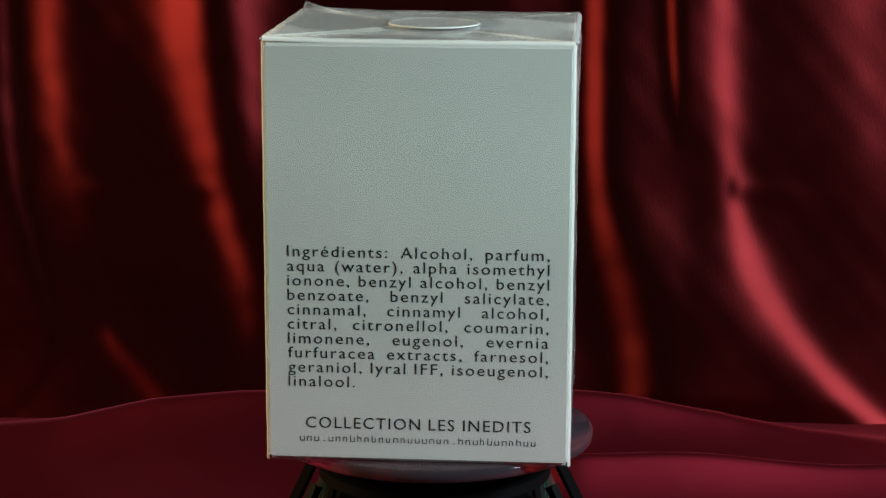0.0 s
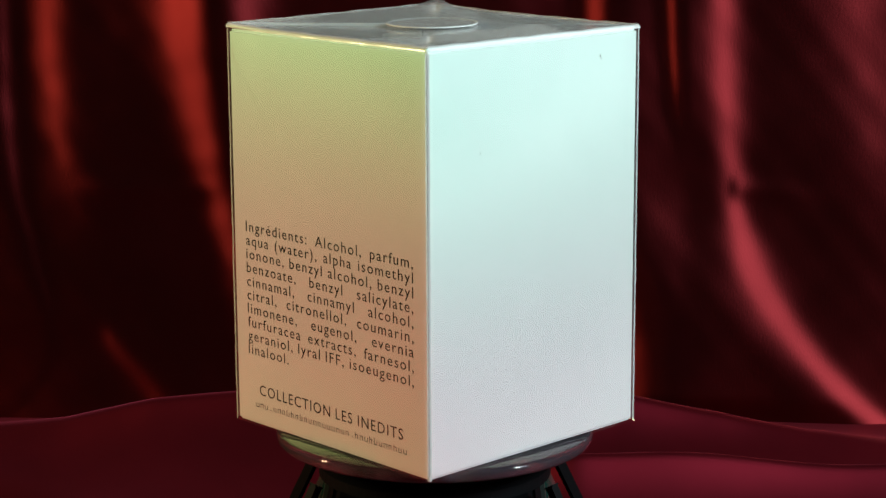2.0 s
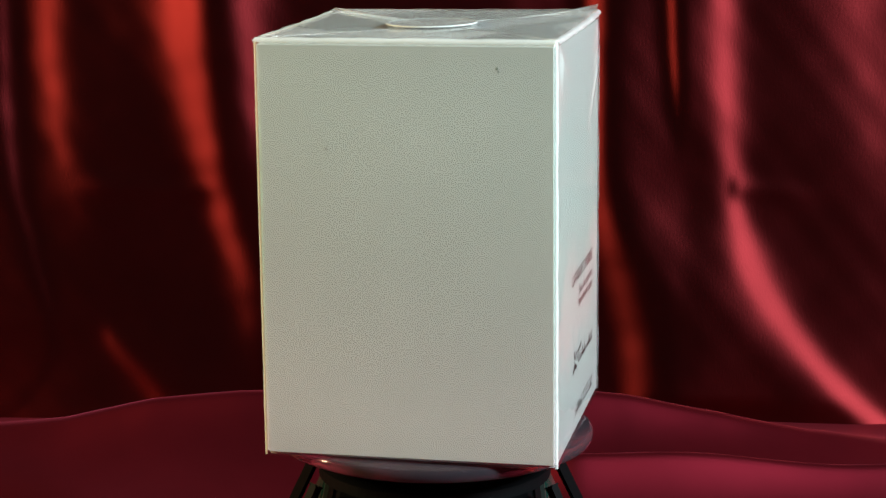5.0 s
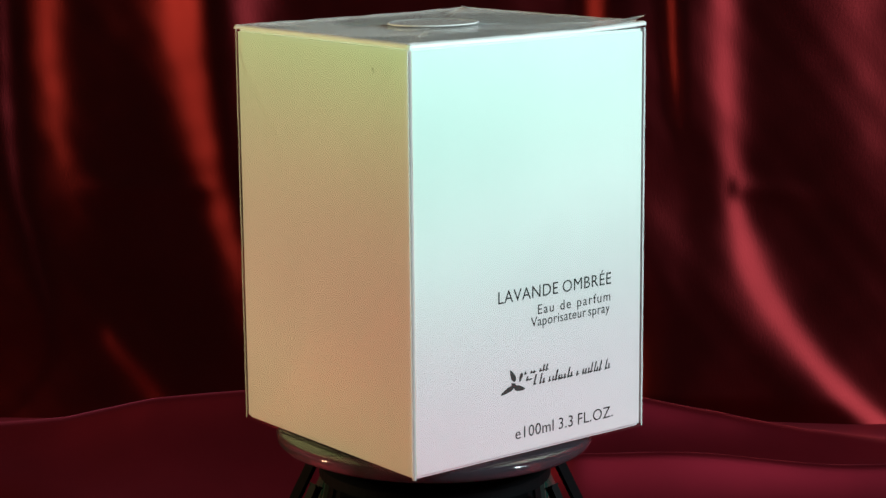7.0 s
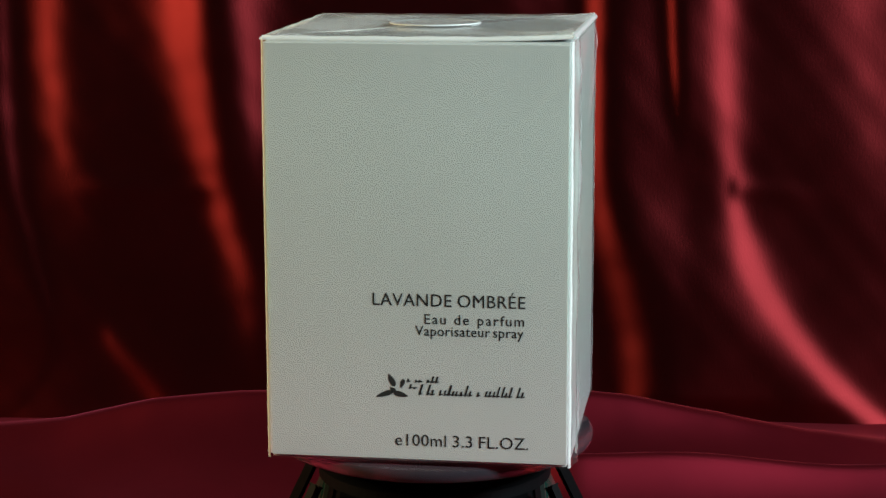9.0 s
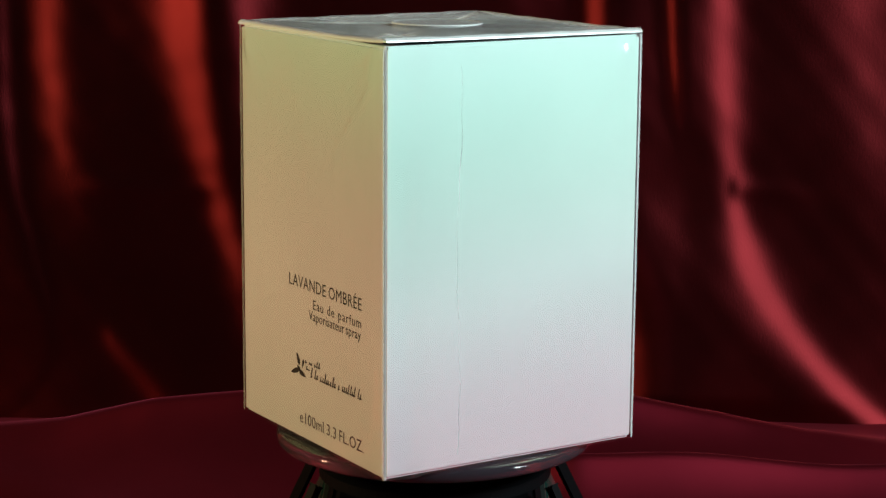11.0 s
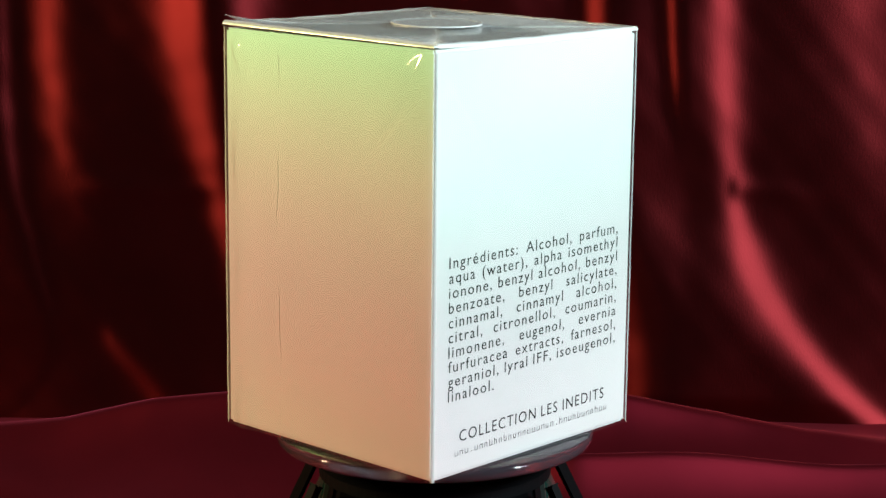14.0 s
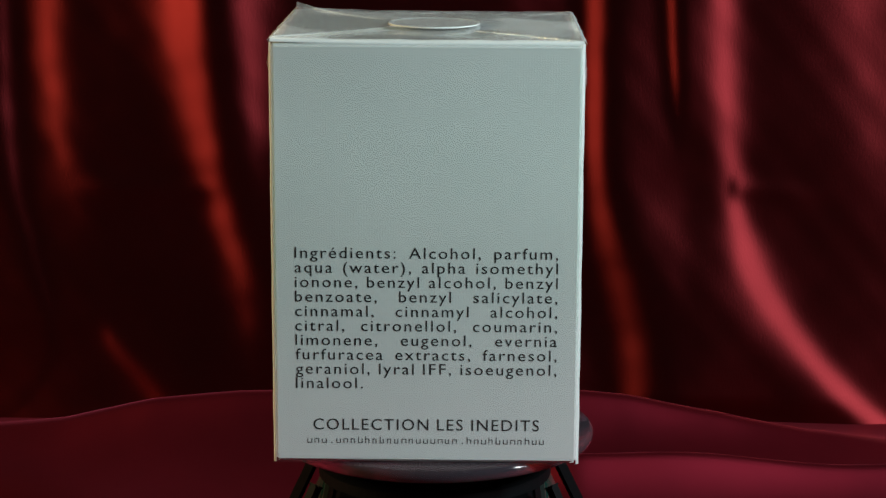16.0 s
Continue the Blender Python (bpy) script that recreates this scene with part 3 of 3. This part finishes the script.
def wrapping(root):
    """The film round the carton: four creased sides, four folded flaps on top and a round seal."""
    gap = 0.00035
    for k, (name, width) in enumerate((("ingredients", W), ("plain_one", D), ("title", W), ("plain_two", D))):
        M = np.array(FACE[name])
        seam = name == "plain_two"

        def place(A, B, M=M, width=width, k=k, seam=seam):
            u, v = A / width, B / H
            rim = np.minimum(np.minimum(u, 1 - u) / 0.06, np.minimum(v, 1 - v) / 0.05)
            bulge = 0.00018 * smooth(rim) * (1 + wavy(A, B, 20 + k, 90.0)) + 0.00002 * wavy(A, B, 30 + k, 420.0) * smooth(rim)
            fold = np.abs((1 - v) - (0.02 + 0.9 * u)) if k in (0, 1) else np.abs((1 - v) - (0.05 + 0.7 * (1 - u)))
            bulge = bulge + 0.0005 * np.exp(-(fold / 0.014) ** 2) * smooth((0.35 - (1 - v)) / 0.2)
            bulge = bulge + 0.0005 * np.maximum(0, wavy(A, 0 * B, 71 + k, 75.0)) * np.exp(-((v - 0.945) / 0.028) ** 2)
            for side in (u * width, (1 - u) * width):
                reach, ang = np.hypot(side, H - B), np.arctan2(side, H - B + 1e-6)
                for a, high in ((0.35 + 0.1 * k, 0.0009), (0.75, 0.0011), (1.15 - 0.08 * k, 0.0008)):
                    bulge = bulge + high * np.exp(-((ang - a) * reach / 0.0016) ** 2) * 0.35 * smooth(reach / 0.006) * smooth((0.030 - reach) / 0.022) * smooth(side / 0.007)
            bulge = bulge * smooth(np.minimum(u, 1 - u) * width / 0.006)
            if seam:
                bulge = bulge + (0.0010 + 0.0007 * wavy(A, B * 0.5, 44, 260.0)) * np.exp(-((u - 0.10) / 0.045) ** 2)
            h = gap + np.maximum(bulge, 0)
            P = [M[i, 0] * A + M[i, 1] * B + M[i, 2] * h + M[i, 3] for i in range(3)]
            return P
        ob = grid_mesh("film_side", FILM, np.linspace(-gap, width + gap, 90), np.linspace(-0.0002, H + gap, 130), place, root)
        ob.visible_shadow = False
    film_corners(root, gap)
    top = H + gap
    c = (0.001, -0.001)
    corners = ((-W / 2, -D / 2), (W / 2, -D / 2), (W / 2, D / 2), (-W / 2, D / 2))
    lift = (0.0002, 0.0004, 0.0003, 0.0006)
    for k in range(4):
        a, b = corners[k], corners[(k + 1) % 4]
        bm = bmesh.new()
        n = 14
        rows = []
        for i in range(n + 1):
            t = i / n
            row = []
            for j in range(n + 1):
                s = j / n
                ex, ey = a[0] + (b[0] - a[0]) * s, a[1] + (b[1] - a[1]) * s
                x, y = ex + (c[0] - ex) * t * 0.97, ey + (c[1] - ey) * t * 0.97
                z = top + 0.0001 * k + lift[k] * smooth(t * 1.6) * (0.4 + 0.6 * s) + 0.0003 * float(wavy(np.array(x), np.array(y), 60 + k, 140.0)) * smooth(t * 3) * (1 - 0.5 * t)
                z += 0.0018 * (1 - t) ** 6 * (abs(s - 0.5) * 2) ** 10 * (1 if (k + (s > 0.5)) % 4 == 3 else 0.25)
                row.append(bm.verts.new((x, y, z + lid_rise(x, y))))
            rows.append(row)
        for i in range(n):
            for j in range(n):
                bm.faces.new((rows[i][j], rows[i][j + 1], rows[i + 1][j + 1], rows[i + 1][j]))
        bmesh.ops.recalc_face_normals(bm, faces=bm.faces[:])
        bmesh.ops.solidify(bm, geom=bm.faces[:], thickness=0.00008)
        ob = part("film_flap", bm, TOP_FILM, root, "creased folded film", True)
        ob.visible_shadow = False
    seal = part("seal", lathe([(0.0126, 0.0), (0.0128, 0.00012), (0.0124, 0.0003)], 64), SEAL, root, "round milky film seal")
    rim = lathe([(0.0122, 0.0001), (0.0129, 0.0001), (0.0129, 0.0004), (0.0126, 0.00045), (0.0122, 0.0004)], 64)
    bmesh.ops.delete(rim, geom=[f for f in rim.faces if len(f.verts) > 4], context="FACES")
    edge = part("seal_rim", rim, SEAL_EDGE, seal, "raised whitish rim")
    seal.matrix_local = pose(0.0010, -0.0010, top + 0.0008, 0.5, 0.3, 0)


wrapping(BOX)


# ---- movement: the plate turns and carries the box round ----
TURN = [(0.0, -4.0), (0.5, -15.24), (1.0, -26.4), (1.5, -35.9), (2.0, -46.1), (2.5, -55.4), (3.0, -65.0), (3.5, -73.8), (4.0, -82.8),
        (4.5, -92.1), (5.0, -101.4), (5.5, -110.9), (6.0, -120.6), (6.5, -130.7), (7.0, -141.4), (7.5, -152.2), (8.0, -164.4),
        (8.5, -176.2), (9.0, -187.8), (9.5, -200.2), (10.0, -212.8), (10.5, -225.3), (11.0, -237.8), (11.5, -250.5), (12.0, -263.2),
        (12.5, -275.2), (13.0, -287.8), (13.5, -300.2), (14.0, -312.7), (14.5, -325.1), (15.0, -336.9), (15.5, -348.8), (16.0, -360.7)]
SEAT = pose(-0.00154, 0.00139, 0.0, 0.605, 0.225, 0)


def motions():
    walk(BOX, [(t, pose(0, 0, 0, 0, 0, a) @ SEAT) for t, a in TURN])
    walk(PLATE, [(t, pose(0, 0, 0.0757, 0, 0, a)) for t, a in TURN])


motions()
